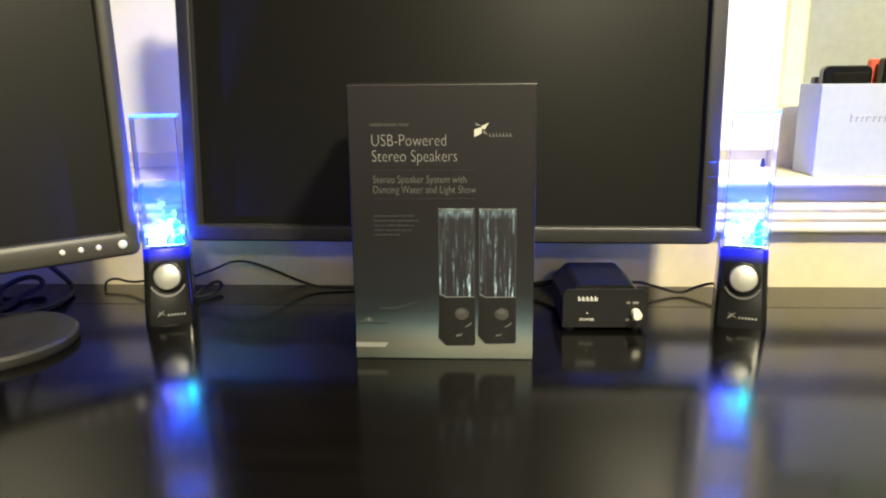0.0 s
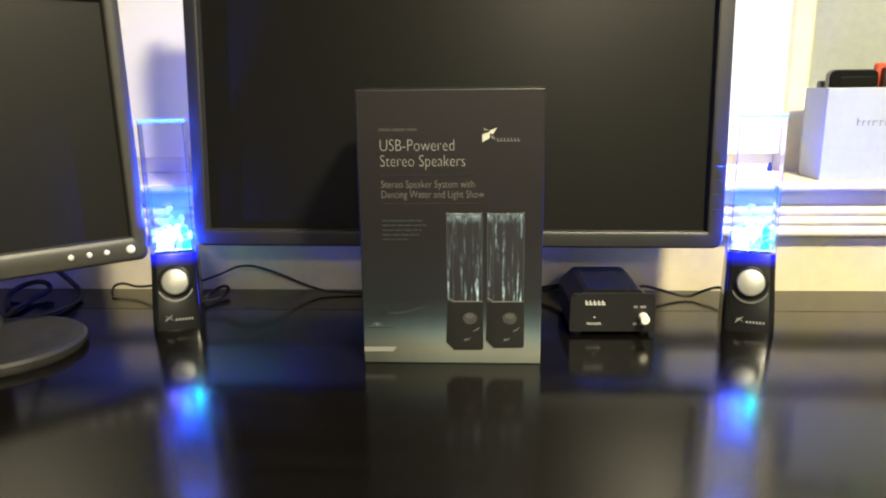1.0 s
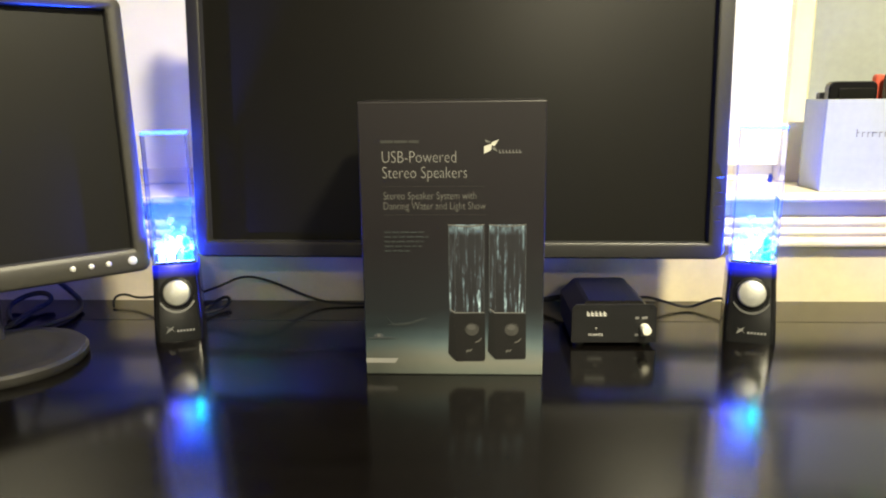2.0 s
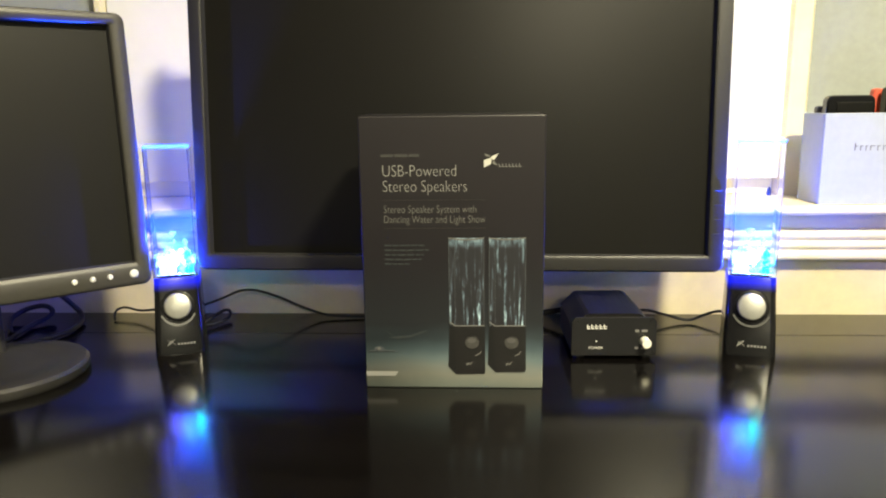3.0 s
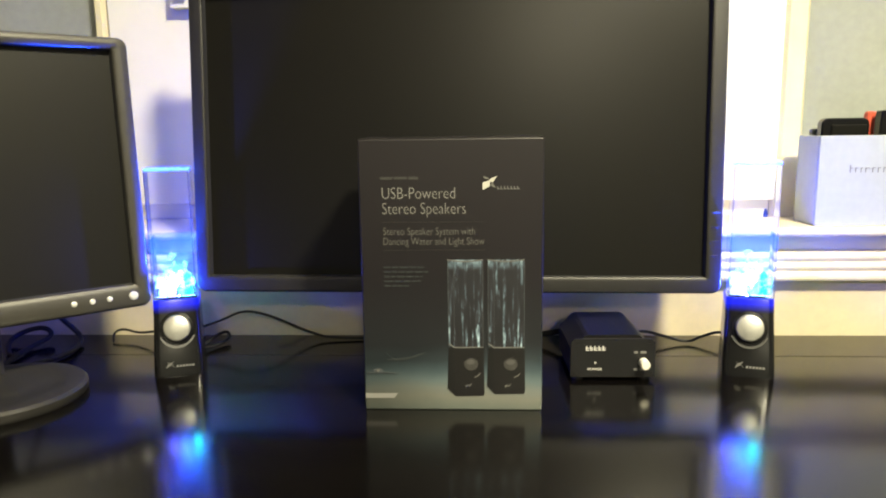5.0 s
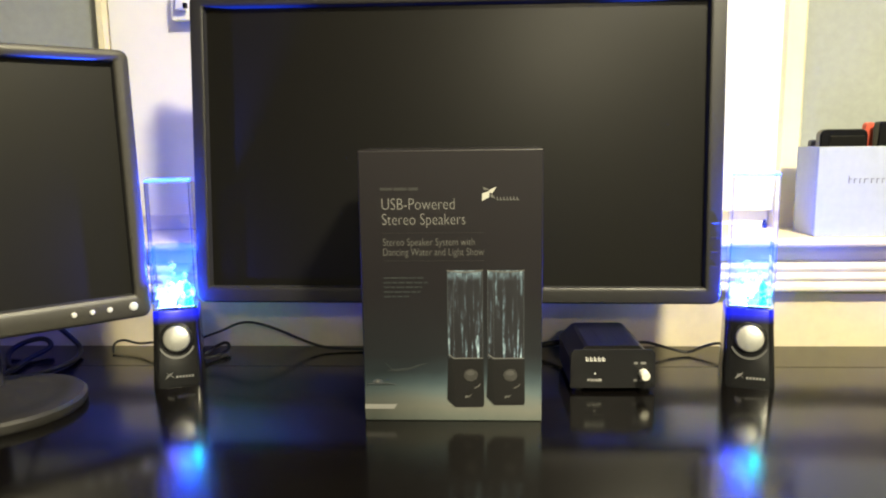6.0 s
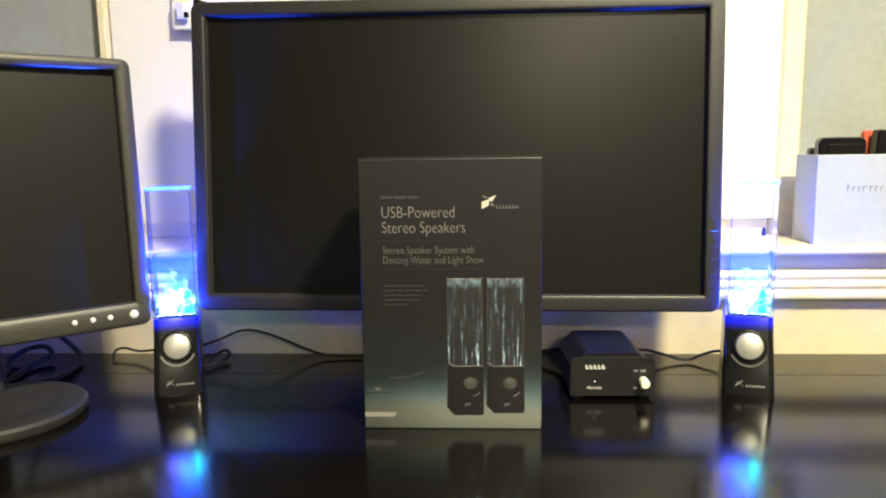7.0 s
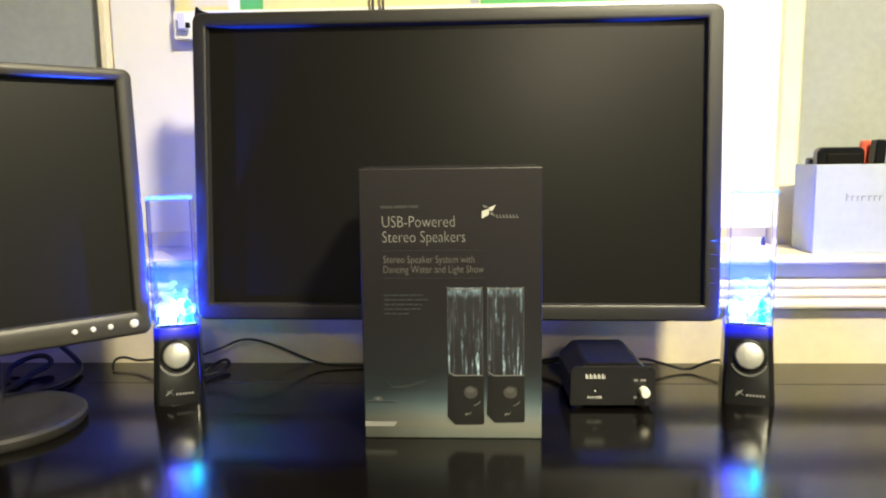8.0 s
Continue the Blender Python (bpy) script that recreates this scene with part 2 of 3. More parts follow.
def streak_material():
    """Printed picture of falling water on black: thin wandering threads, thicker and broken low down."""
    m = bpy.data.materials.new("printed_water")
    m.use_nodes = True
    nt = m.node_tree
    b = nt.nodes["Principled BSDF"]
    b.inputs["Roughness"].default_value = 0.38
    co = nt.nodes.new("ShaderNodeTexCoord")

    def cloud(scale, detail, stretch, distort=0.0):
        mp = nt.nodes.new("ShaderNodeMapping")
        mp.inputs["Scale"].default_value = stretch
        nt.links.new(co.outputs["Object"], mp.inputs["Vector"])
        n = nt.nodes.new("ShaderNodeTexNoise")
        n.inputs["Scale"].default_value, n.inputs["Detail"].default_value, n.inputs["Distortion"].default_value = scale, detail, distort
        nt.links.new(mp.outputs["Vector"], n.inputs["Vector"])
        return n.outputs["Fac"]

    def ramp(value, *stops):
        r = nt.nodes.new("ShaderNodeMapRange")
        (r.inputs["From Min"].default_value, r.inputs["From Max"].default_value, r.inputs["To Min"].default_value, r.inputs["To Max"].default_value) = stops
        nt.links.new(value, r.inputs["Value"])
        return r.outputs["Result"]

    def calc(op, a, c):
        n = nt.nodes.new("ShaderNodeMath")
        n.operation = op
        for k, v in enumerate((a, c)):
            if isinstance(v, (int, float)):
                n.inputs[k].default_value = v
            else:
                nt.links.new(v, n.inputs[k])
        return n.outputs[0]

    sep = nt.nodes.new("ShaderNodeSeparateXYZ")
    nt.links.new(co.outputs["Object"], sep.inputs[0])
    z = sep.outputs["Z"]
    threads = ramp(cloud(340, 2, (1, 1, 0.055), 0.5), 0.52, 0.68, 0.0, 1.0)
    broken = ramp(cloud(190, 4, (1, 1, 0.40), 1.0), 0.42, 0.66, 0.12, 1.0)
    foot = ramp(z, 0.118, 0.068, 0.50, 1.4)
    drip = calc("MULTIPLY", calc("MULTIPLY", threads, broken), foot)
    crown = calc("MULTIPLY", ramp(z, 0.1360, 0.1465, 0.0, 0.75), ramp(cloud(260, 3, (1, 1, 0.5)), 0.35, 0.62, 0.1, 1.0))
    veil = calc("MULTIPLY", cloud(60, 3, (1, 1, 0.35)), 0.10)
    total = calc("ADD", calc("ADD", drip, crown), veil)
    col = nt.nodes.new("ShaderNodeValToRGB")
    el = col.color_ramp.elements
    el[0].position, el[0].color = 0.03, (0.014, 0.014, 0.017, 1)
    el[1].position, el[1].color = 1.0, (0.48, 0.66, 0.80, 1)
    el.new(0.16).color = (0.036, 0.040, 0.052, 1)
    el.new(0.45).color = (0.105, 0.155, 0.205, 1)
    nt.links.new(total, col.inputs[0])
    nt.links.new(col.outputs["Color"], b.inputs["Base Color"])
    return m


STREAK = streak_material()
PRINT_BLACK = material("printed_black", (0.0095, 0.0090, 0.0095), 0.38)
PRINT_DEEP = material("printed_deep_black", (0.0070, 0.0070, 0.0075), 0.38)
PRINT_KNOB = material("printed_knob_grey", (0.048, 0.047, 0.046), 0.38, grain=0.2, scale=300)
PRINT_EDGE = material("printed_edge_grey", (0.060, 0.068, 0.078), 0.38, grain=0.3, scale=200)


# ---- building helpers ----
def part(name, bm, mat, parent=None, label="", smooth=False):
    me = bpy.data.meshes.new(name)
    bmesh.ops.recalc_face_normals(bm, faces=bm.faces[:])
    bm.to_mesh(me)
    bm.free()
    me.materials.append(mat)
    if smooth:
        for p in me.polygons:
            p.use_smooth = True
        me.set_sharp_from_angle(angle=radians(35))
    ob = new(name, me)
    if parent is not None:
        ob.parent = parent
    if label:
        tagged(ob, label)
    return ob


def thing(name, x, y, z, rz, label, category, group=""):
    ob = new(name)
    ob.empty_display_size = 0.05
    ob.matrix_basis = pose(x, y, z, 0, 0, rz)
    return tagged(ob, label, category, group)


def slab(x0, x1, y0, y1, z0, z1, bevel=0.0, seg=2, bm=None):
    own = bmesh.new()
    bmesh.ops.create_cube(own, size=1.0)
    bmesh.ops.transform(own, verts=own.verts, matrix=Matrix.Translation(((x0 + x1) / 2, (y0 + y1) / 2, (z0 + z1) / 2))
                        @ Matrix.Diagonal((x1 - x0, y1 - y0, z1 - z0, 1)))
    if bevel:
        bmesh.ops.bevel(own, geom=own.edges[:], offset=bevel, segments=seg, affect="EDGES", profile=0.5)
    if bm is None:
        return own
    tmp = bpy.data.meshes.new("tmp")
    own.to_mesh(tmp)
    own.free()
    bm.from_mesh(tmp)
    bpy.data.meshes.remove(tmp)
    return bm


def ring(w, h, r, n=6, cx=0.0, cz=0.0):
    """A rounded rectangle, as pairs, counter-clockwise."""
    pts = []
    for sx, sz, a0 in ((1, 1, 0), (-1, 1, 90), (-1, -1, 180), (1, -1, 270)):
        for k in range(n + 1):
            a = radians(a0 + 90 * k / n)
            pts.append((cx + sx * (w / 2 - r) + r * math.cos(a), cz + sz * (h / 2 - r) + r * math.sin(a)))
    return pts


def loft(bm, loops, cap0=True, cap1=True, m=None):
    """Joins loops of equally many points (x, y, z) into one skin."""
    rows = [[bm.verts.new(m @ Vector(p) if m else p) for p in lp] for lp in loops]
    n = len(rows[0])
    for a, b in zip(rows, rows[1:]):
        for i in range(n):
            bm.faces.new((a[i], a[(i + 1) % n], b[(i + 1) % n], b[i]))
    if cap0:
        bm.faces.new(rows[0])
    if cap1:
        bm.faces.new(rows[-1])
    return bm


def upright(pts, y):
    return [(x, y, z) for x, z in pts]


def flat(pts, z):
    return [(x, y, z) for x, y in pts]


def disc(r0, r1, y0, y1, cx, cz, n=32, m=None, bm=None):
    """A turned piece whose axis runs along y."""
    bm = bm or bmesh.new()
    circ = lambda r, y: [(cx + r * math.cos(2 * math.pi * k / n), y, cz + r * math.sin(2 * math.pi * k / n)) for k in range(n)]
    return loft(bm, [circ(r0, y0), circ(r1, y1)], m=m)


def lathe(profile, n=32, bm=None, m=None):
    """Turned about z: (radius, z) pairs."""
    bm = bm or bmesh.new()
    return loft(bm, [[(r * math.cos(2 * math.pi * k / n), r * math.sin(2 * math.pi * k / n), z) for k in range(n)] for r, z in profile], m=m)


def polygon(pts, y, thick=0.0003):
    bm = bmesh.new()
    return loft(bm, [upright(pts, y), upright(pts, y - thick)])


def bar(x0, x1, z0, z1, y, thick=0.0003):
    return polygon([(x0, z0), (x1, z0), (x1, z1), (x0, z1)], y, thick)


def words(name, text, x, z, y, height, width, mat, parent, thin=0.0):
    """Flat printed words that start at x on the base line z and run for the given width."""
    cu = bpy.data.curves.new(name, "FONT")
    cu.body, cu.size, cu.offset, cu.extrude, cu.resolution_u = text, 1.0, thin, 0.0, 3
    tmp = bpy.data.objects.new(name, cu)
    scene.collection.objects.link(tmp)
    dg = bpy.context.evaluated_depsgraph_get()
    me = bpy.data.meshes.new_from_object(tmp.evaluated_get(dg))
    bpy.data.objects.remove(tmp)
    xs = [v.co.x for v in me.vertices]
    lo, hi = min(xs), max(xs)
    s = width / (hi - lo)
    for v in me.vertices:
        v.co = (x + (v.co.x - lo) * s, y, z + v.co.y * height / 0.70)
    me.materials.clear()
    me.materials.append(mat)
    ob = new(name, me)
    ob.parent = parent
    return ob


def cable(name, pts, radius, mat, label, parent=None):
    cu = bpy.data.curves.new(name, "CURVE")
    cu.dimensions, cu.bevel_depth, cu.bevel_resolution, cu.resolution_u = "3D", radius, 2, 8
    sp = cu.splines.new("NURBS")
    sp.points.add(len(pts) - 1)
    for p, q in zip(sp.points, pts):
        p.co = (*q, 1)
    sp.use_endpoint_u, sp.order_u = True, 3
    tmp = bpy.data.objects.new(name, cu)
    scene.collection.objects.link(tmp)
    me = bpy.data.meshes.new_from_object(tmp.evaluated_get(bpy.context.evaluated_depsgraph_get()))
    bpy.data.objects.remove(tmp)
    me.materials.clear()
    me.materials.append(mat)
    for p in me.polygons:
        p.use_smooth = True
    ob = new(name, me)
    if parent is not None:
        ob.parent = parent
        return ob
    return tagged(ob, label, "cable")


def structure(name, bm, mat, label=""):
    return tagged(part(name, bm, mat, None, label), kind="structure")


# ---- room ----
FLOOR_Z, TOP_Z = -0.74, 1.70
structure("floor", slab(-2.5, 2.7, -3.7, 1.1, FLOOR_Z - 0.1, FLOOR_Z), FLOOR, "brown wooden floor under the desk")
structure("ceiling", slab(-2.5, 2.7, -3.7, 1.25, TOP_Z, TOP_Z + 0.1), CEILING, "plain white ceiling")
structure("wall_west", slab(-2.6, -2.5, -3.7, 1.25, FLOOR_Z, TOP_Z), WALL, "plain grey-green wall")
structure("wall_east", slab(2.7, 2.8, -3.7, 1.25, FLOOR_Z, TOP_Z), WALL, "plain grey-green wall")
structure("wall_south", slab(-2.6, 2.8, -3.8, -3.7, FLOOR_Z, TOP_Z), WALL, "plain grey-green wall")
structure("wall_north", slab(-2.5, 2.7, 1.0, 1.25, 0.10, TOP_Z), WALL, "grey-green painted wall above a white ledge")
structure("wall_north_lower", slab(-2.5, 2.7, 0.907, 1.25, FLOOR_Z, 0.10), CREAM, "cream painted lower wall behind the desk")


def ledge_profile():
    """Side view (y, z) of the white ledge: a rounded nose over a ribbed apron."""
    pts = [(1.0, 0.144), (0.874, 0.144)]
    pts += [(0.874 - 0.006 * math.sin(radians(a)), 0.138 + 0.006 * math.cos(radians(a))) for a in range(15, 180, 15)]
    pts += [(0.874, 0.132), (0.900, 0.1315), (0.902, 0.1285), (0.902, 0.1115)]
    for z1, z0 in ((0.1105, 0.0995), (0.0975, 0.0878), (0.0858, 0.0735)):
        h = (z1 - z0) / 2
        pts += [(0.8925 - 0.0045 * math.sin(radians(a)), z0 + h + h * math.cos(radians(a))) for a in range(0, 181, 20)]
    pts += [(0.907, 0.073), (1.0, 0.073)]
    return pts


bm = bmesh.new()
loft(bm, [[(x, y, z) for y, z in ledge_profile()] for x in (-2.5, 2.7)])
structure("trim_ledge", bm, CREAM_GLOSS, "cream-white painted wooden ledge with ribbed apron")

# white panel with raised side trims on the ledge
win = tagged(new("window_1"), "white painted window panel with raised side trim", "window", kind="structure")
win.matrix_basis = pose(0, 1.0, 0.144)
part("panel", slab(-0.494, 0.394, -0.024, -0.001, 0.022, 1.2, 0.002), WHITE, win)
part("bottom_rail", slab(-0.494, 0.394, -0.006, -0.001, 0.0, 0.0215, 0.002), WHITE, win)
for x0, x1 in ((-0.513, -0.4945), (0.3945, 0.4275)):
    bm = bmesh.new()
    prof = [(x0, -0.001), (x0, -0.020), (x0 + 0.004, -0.026), (x1 - 0.007, -0.026), (x1 - 0.003, -0.018), (x1, -0.014), (x1, -0.001)]
    loft(bm, [flat(prof, z) for z in (0.0, 1.2)])
    part("side_trim", bm, CREAM_GLOSS, win)

# ---- desk ----
desk = thing("desk", 0, 0, 0, 0, "dark espresso veneer desk with a glossy top", "desk")
part("desktop", slab(-1.05, 0.95, 0.12, 0.8199, -0.03, 0.0, 0.0008), DESK, desk)
part("back_strip", slab(-1.05, 0.95, 0.8202, 0.9055, -0.03, 0.0, 0.0008), DESK, desk, "rear strip behind a thin joint")
for x0, x1 in ((-1.04, -1.01), (0.91, 0.94)):
    part("side_panel", slab(x0, x1, 0.16, 0.89, FLOOR_Z, -0.0305, 0.002), DESK, desk)
part("modesty_panel", slab(-1.0095, 0.9095, 0.80, 0.82, -0.50, -0.0305, 0.002), DESK, desk)


# ---- monitors ----
def panel_head(parent, m, W, H, left, right, top, bottom, depth, radius, bulge, case, glass_mat):
    """Front frame, lip, screen and rear case of a flat monitor; m takes the head into the thing, bulge rounds the front of the frame."""
    mid_x = (left - right) / 2
    cz = H / 2
    iw, ih = W - left - right, H - top - bottom
    icz = bottom + ih / 2
    n = 6

    def between(k, r, y):
        """A ring that lies a share k of the way from the outer edge to the opening."""
        return upright(ring(W + (iw + 0.001 - W) * k, H + (ih + 0.001 - H) * k, r, n, mid_x * k, cz + (icz - cz) * k), y)

    bm = bmesh.new()
    loops = [upright(ring(W, H, radius, n, 0, cz), 0.014), between(0.0, radius, 0.004)]
    for k in (0.04, 0.12, 0.25, 0.42, 0.60, 0.78, 0.90):
        loops.append(between(k, radius * (1 - 0.85 * k), 0.002 * (1 - min(1.0, k / 0.12)) - bulge * math.sin(math.pi * k)))
    loops += [between(0.98, 0.0015, 0.0006), between(1.0, 0.001, 0.0020)]
    loft(bm, loops, cap0=False, cap1=False, m=m)
    part("bezel", bm, case, parent, smooth=True)
    bm = bmesh.new()
    loft(bm, [upright(ring(iw + 0.001, ih + 0.001, 0.001, n, mid_x, icz), 0.0020), upright(ring(iw - 0.0005, ih - 0.0005, 0.001, n, mid_x, icz), 0.0092)],
         cap0=False, cap1=False, m=m)
    part("lip", bm, LIP, parent, "satin dark inner lip")
    bm = bmesh.new()
    loft(bm, [upright(ring(iw - 0.0005, ih - 0.0005, 0.001, n, mid_x, icz), 0.0092), upright(ring(iw - 0.0005, ih - 0.0005, 0.001, n, mid_x, icz), 0.014)], m=m)
    part("screen", bm, glass_mat, parent, "switched-off dark matt screen")
    bm = bmesh.new()
    loft(bm, [upright(ring(W - 0.001, H - 0.001, radius, n, 0, cz), 0.014), upright(ring(W * 0.94, H * 0.91, radius, n, 0, cz), depth * 0.65),
              upright(ring(W * 0.6, H * 0.6, radius, n, 0, cz), depth)], cap0=True, m=m)
    part("rear_case", bm, case, parent, smooth=True)


wide = thing("monitor", -0.0278, 0.7799, 0, -0.3, "wide black monitor, switched off, on a stand", "monitor")
MH = pose(0, 0, 0.0854, -4.6, 0.3, 0)
panel_head(wide, MH, 0.5828, 0.3438, 0.0162, 0.0181, 0.0162, 0.0186, 0.0496, 0.0105, 0.0004, BEZEL, SCREEN)
for k in range(4):
    part("button", slab(0.2786, 0.2862, -0.0014, 0.001, 0.0415 + 0.0157 * k, 0.0429 + 0.0157 * k, 0.0004, 1), LIP, wide).matrix_basis = MH
part("neck", slab(-0.035, 0.035, 0.060, 0.080, 0.02, 0.30, 0.004), STAND, wide)
bm = bmesh.new()
loft(bm, [[(x, y + 0.060, z) for x, y in ring(0.17 * s, 0.10 * s, 0.03, 6)] for s, z in ((1, 0.0), (1, 0.006), (0.97, 0.010), (0.6, 0.016), (0.4, 0.022))])
part("base", bm, STAND, wide, smooth=True)

side = thing("monitor", -0.4813, 0.6493, 0, 42, "small grey monitor, switched off, with silver buttons", "monitor")
SH = pose(0, 0, 0.0778, -3, 0, 0)
panel_head(side, SH, 0.3250, 0.2870, 0.0162, 0.0166, 0.0134, 0.0262, 0.052, 0.0095, 0.0022, GREY_BEZEL, SIDE_SCREEN)
for x, r in ((0.1430, 0.0047), (0.1188, 0.0030), (0.1017, 0.0030), (0.0841, 0.0030)):
    part("button", lathe([(r, 0), (r, 0.001), (r * 0.8, 0.0022), (r * 0.3, 0.0028)], 20, m=SH @ pose(x, -0.0018, 0.0138, 90, 0, 0)), SILVER, side, "silver push button", True)
part("neck", slab(-0.048, 0.024, 0.061, 0.089, 0.010, 0.21, 0.004), STAND, side)
part("hinge", slab(-0.032, 0.011, 0.046, 0.0608, 0.165, 0.205, 0.003), STAND, side)
bm = lathe([(0.080, 0.0), (0.082, 0.003), (0.082, 0.009), (0.079, 0.012), (0.062, 0.0135), (0.060, 0.0125), (0.03, 0.014)], 48, m=pose(0.0127, 0.0252, 0))
part("base", bm, STAND, side, "round grey stand foot", True)


# ---- speakers ----
def speaker():
    sp = thing("water_speaker", 0, 0, 0, 0, "black speaker with clear water column lit blue", "speaker", "pair of water speakers")
    bm = bmesh.new()
    # the front leans back: the foot reaches further forward than the collar
    loft(bm, [[(x, y + dy, z) for x, y in ring(w, d, 0.007, 5)] for w, d, z, dy in
              ((0.0528, 0.0686, 0.0, -0.0090), (0.0530, 0.0686, 0.002, -0.0089), (0.0515, 0.0610, 0.03, -0.0045), (0.0488, 0.0520, 0.070, 0.0015),
               (0.0480, 0.0500, 0.080, 0.0025), (0.0465, 0.0485, 0.0815, 0.0025))])
    part("base", bm, BLACK, sp, smooth=True)
    # added skin that carries the blue glow on the top of the base
    part("collar", loft(bmesh.new(), [[(x, y + dy, z) for x, y in ring(w, d, 0.007, 5)] for w, d, z, dy in
                                      ((0.0496, 0.0528, 0.0665, 0.0010), (0.0492, 0.0523, 0.070, 0.0015), (0.0484, 0.0503, 0.080, 0.0025), (0.0472, 0.0492, 0.0818, 0.0025))],
                        cap0=False), COLLAR, sp, "added black collar with a painted blue glow at its top", True)
    face = pose(0, -0.0293, 0.0515, -14, 0, 0)
    part("knob", lathe([(0.0143, 0), (0.0143, 0.004), (0.0132, 0.0062), (0.008, 0.0078), (0.003, 0.0082)], 36, m=face @ pose(0, 0, 0, 90, 0, 0)), KNOB, sp,
             "brushed silver volume knob", True)
    part("knob_ring", lathe([(0.0165, -0.002), (0.0182, 0.0006), (0.0175, 0.0016), (0.0155, 0.0004)], 36, m=face @ pose(0, 0, 0, 90, 0, 0)), BLACK, sp, "", True)
    bm = bmesh.new()
    outer = [(0.0200 * math.cos(radians(a)), 0.0214 * math.sin(radians(a)) - 0.0010) for a in range(205, 336, 10)]
    inner = [(0.0184 * math.cos(radians(a)), 0.0188 * math.sin(radians(a)) - 0.0010) for a in range(335, 204, -10)]
    loft(bm, [upright(outer + inner, -0.0002), upright(outer + inner, -0.0022)], m=face)
    part("chrome_arc", bm, CHROME, sp, "thin bright arc under the knob")
    # emblem: two crossing wings and a row of small strokes
    em = pose(0.002, -0.0399, 0.0130, -13, 0, 0) @ Matrix.Diagonal((1.25, 1, 1.25, 1))
    for pts in (((-0.0125, -0.003), (-0.0085, -0.0005), (-0.0055, 0.003), (-0.0105, 0.0008)), ((-0.0122, 0.0028), (-0.009, 0.0006), (-0.0045, -0.0028), (-0.0075, 0.0004))):
        b2 = bmesh.new()
        loft(b2, [upright(pts, 0.0), upright(pts, -0.0006)], m=em)
        part("emblem_wing", b2, SUB, sp)
    for i in range(6):
        b2 = bmesh.new()
        x = -0.0035 + 0.0026 * i
        pts = ((x, -0.0024), (x + 0.0017, -0.0024), (x + 0.0017, -0.0006), (x, -0.0006))
        loft(b2, [upright(pts, 0.0), upright(pts, -0.0006)], m=em)
        part("emblem_stroke", b2, GREY_PRINT, sp)
    # clear column, lid, water and lights
    Y = 0.002
    bm = bmesh.new()
    up = lambda w, d, z, r=0.004: [(x, y + Y, z) for x, y in ring(w, d, r, 4)]
    loft(bm, [up(0.0428, 0.0405, 0.2235, 0.002), up(0.0428, 0.0405, 0.0845, 0.002)], cap0=False)
    loft(bm, [up(0.0428, 0.0405, 0.2235, 0.002), up(0.0475, 0.0450, 0.2235), up(0.0475, 0.0450, 0.0822)], cap0=False)
    bmesh.ops.remove_doubles(bm, verts=bm.verts[:], dist=1e-6)
    col = part("column", bm, ACRYLIC, sp, "clear acrylic column", True)
    lid = part("lid", loft(bmesh.new(), [up(0.0475, 0.0450, 0.2240), up(0.0475, 0.0450, 0.2262), up(0.0465, 0.0440, 0.2268)]), LID, sp, "acrylic lid, tinted cyan for the LED light", True)
    rnd = random.Random(5)
    wat = loft(bmesh.new(), [up(0.0422, 0.0399, 0.0852, 0.002), up(0.0422, 0.0399, 0.1515, 0.002), up(0.0415, 0.0392, 0.1520, 0.002)])
    w = part("water", wat, WATER, sp, "water filling half the column, tinted blue for the LED light", True)
    for ob in (col, lid, w):
        ob.visible_shadow = False
    for (x, y), mat in zip(((-0.014, -0.008), (0.013, -0.012), (0.006, 0.010), (-0.006, 0.009)), (LED_BLUE, LED_CYAN, LED_GREEN, LED_VIOLET)):
        part("led", lathe([(0.0042, 0.0853), (0.0042, 0.0890), (0.0034, 0.0910), (0.0012, 0.0922)], 14, m=pose(x, y + Y, 0)), mat, sp, "", True)
    for (x, y), mat, top in zip(((-0.014, -0.010), (0.013, -0.013), (0.004, -0.015), (-0.006, 0.009)), (JET_VIOLET, JET_CYAN, JET_BLUE, JET_BLUE), (0.105, 0.110, 0.101, 0.112)):
        prof = []
        for k in range(9):
            z = 0.0925 + (top - 0.0925) * k / 8
            prof.append((0.0040 * (1.03 - (k / 8) ** 4) ** 0.5 * (1 + 0.35 * noise.noise((x * 300, y * 300, z * 320))), z))
        jet = part("jet", lathe(prof, 12, m=pose(x, y + Y, 0)), mat, sp, "jet of water given its own glow for the LED light", True)
        jet.visible_shadow = False
    # ragged swell of spray over the lights, with jets and drops above it
    bm = bmesh.new()
    N = 26
    grid = []
    for j in range(N + 1):
        row = []
        for i in range(N + 1):
            u, v = i / N * 2 - 1, j / N * 2 - 1
            h = 0.0915 + 0.008 * (1 - 0.4 * u * u) * (0.7 + 0.9 * noise.noise((u * 2.3, v * 2.3, 1.7)))
            h += 0.012 * max(0, noise.noise((u * 4.5, v * 4.5, 8.2))) + 0.004 * noise.noise((u * 11, v * 11, 3.1))
            row.append(bm.verts.new((u * 0.0207, v * 0.0195 + Y, h)))
        grid.append(row)
    for j in range(N):
        for i in range(N):
            bm.faces.new((grid[j][i], grid[j][i + 1], grid[j + 1][i + 1], grid[j + 1][i]))
    f = part("spray", bm, SPRAY, sp, "white swell of spray over the lights", True)
    f.visible_shadow = False
    drops = bmesh.new()
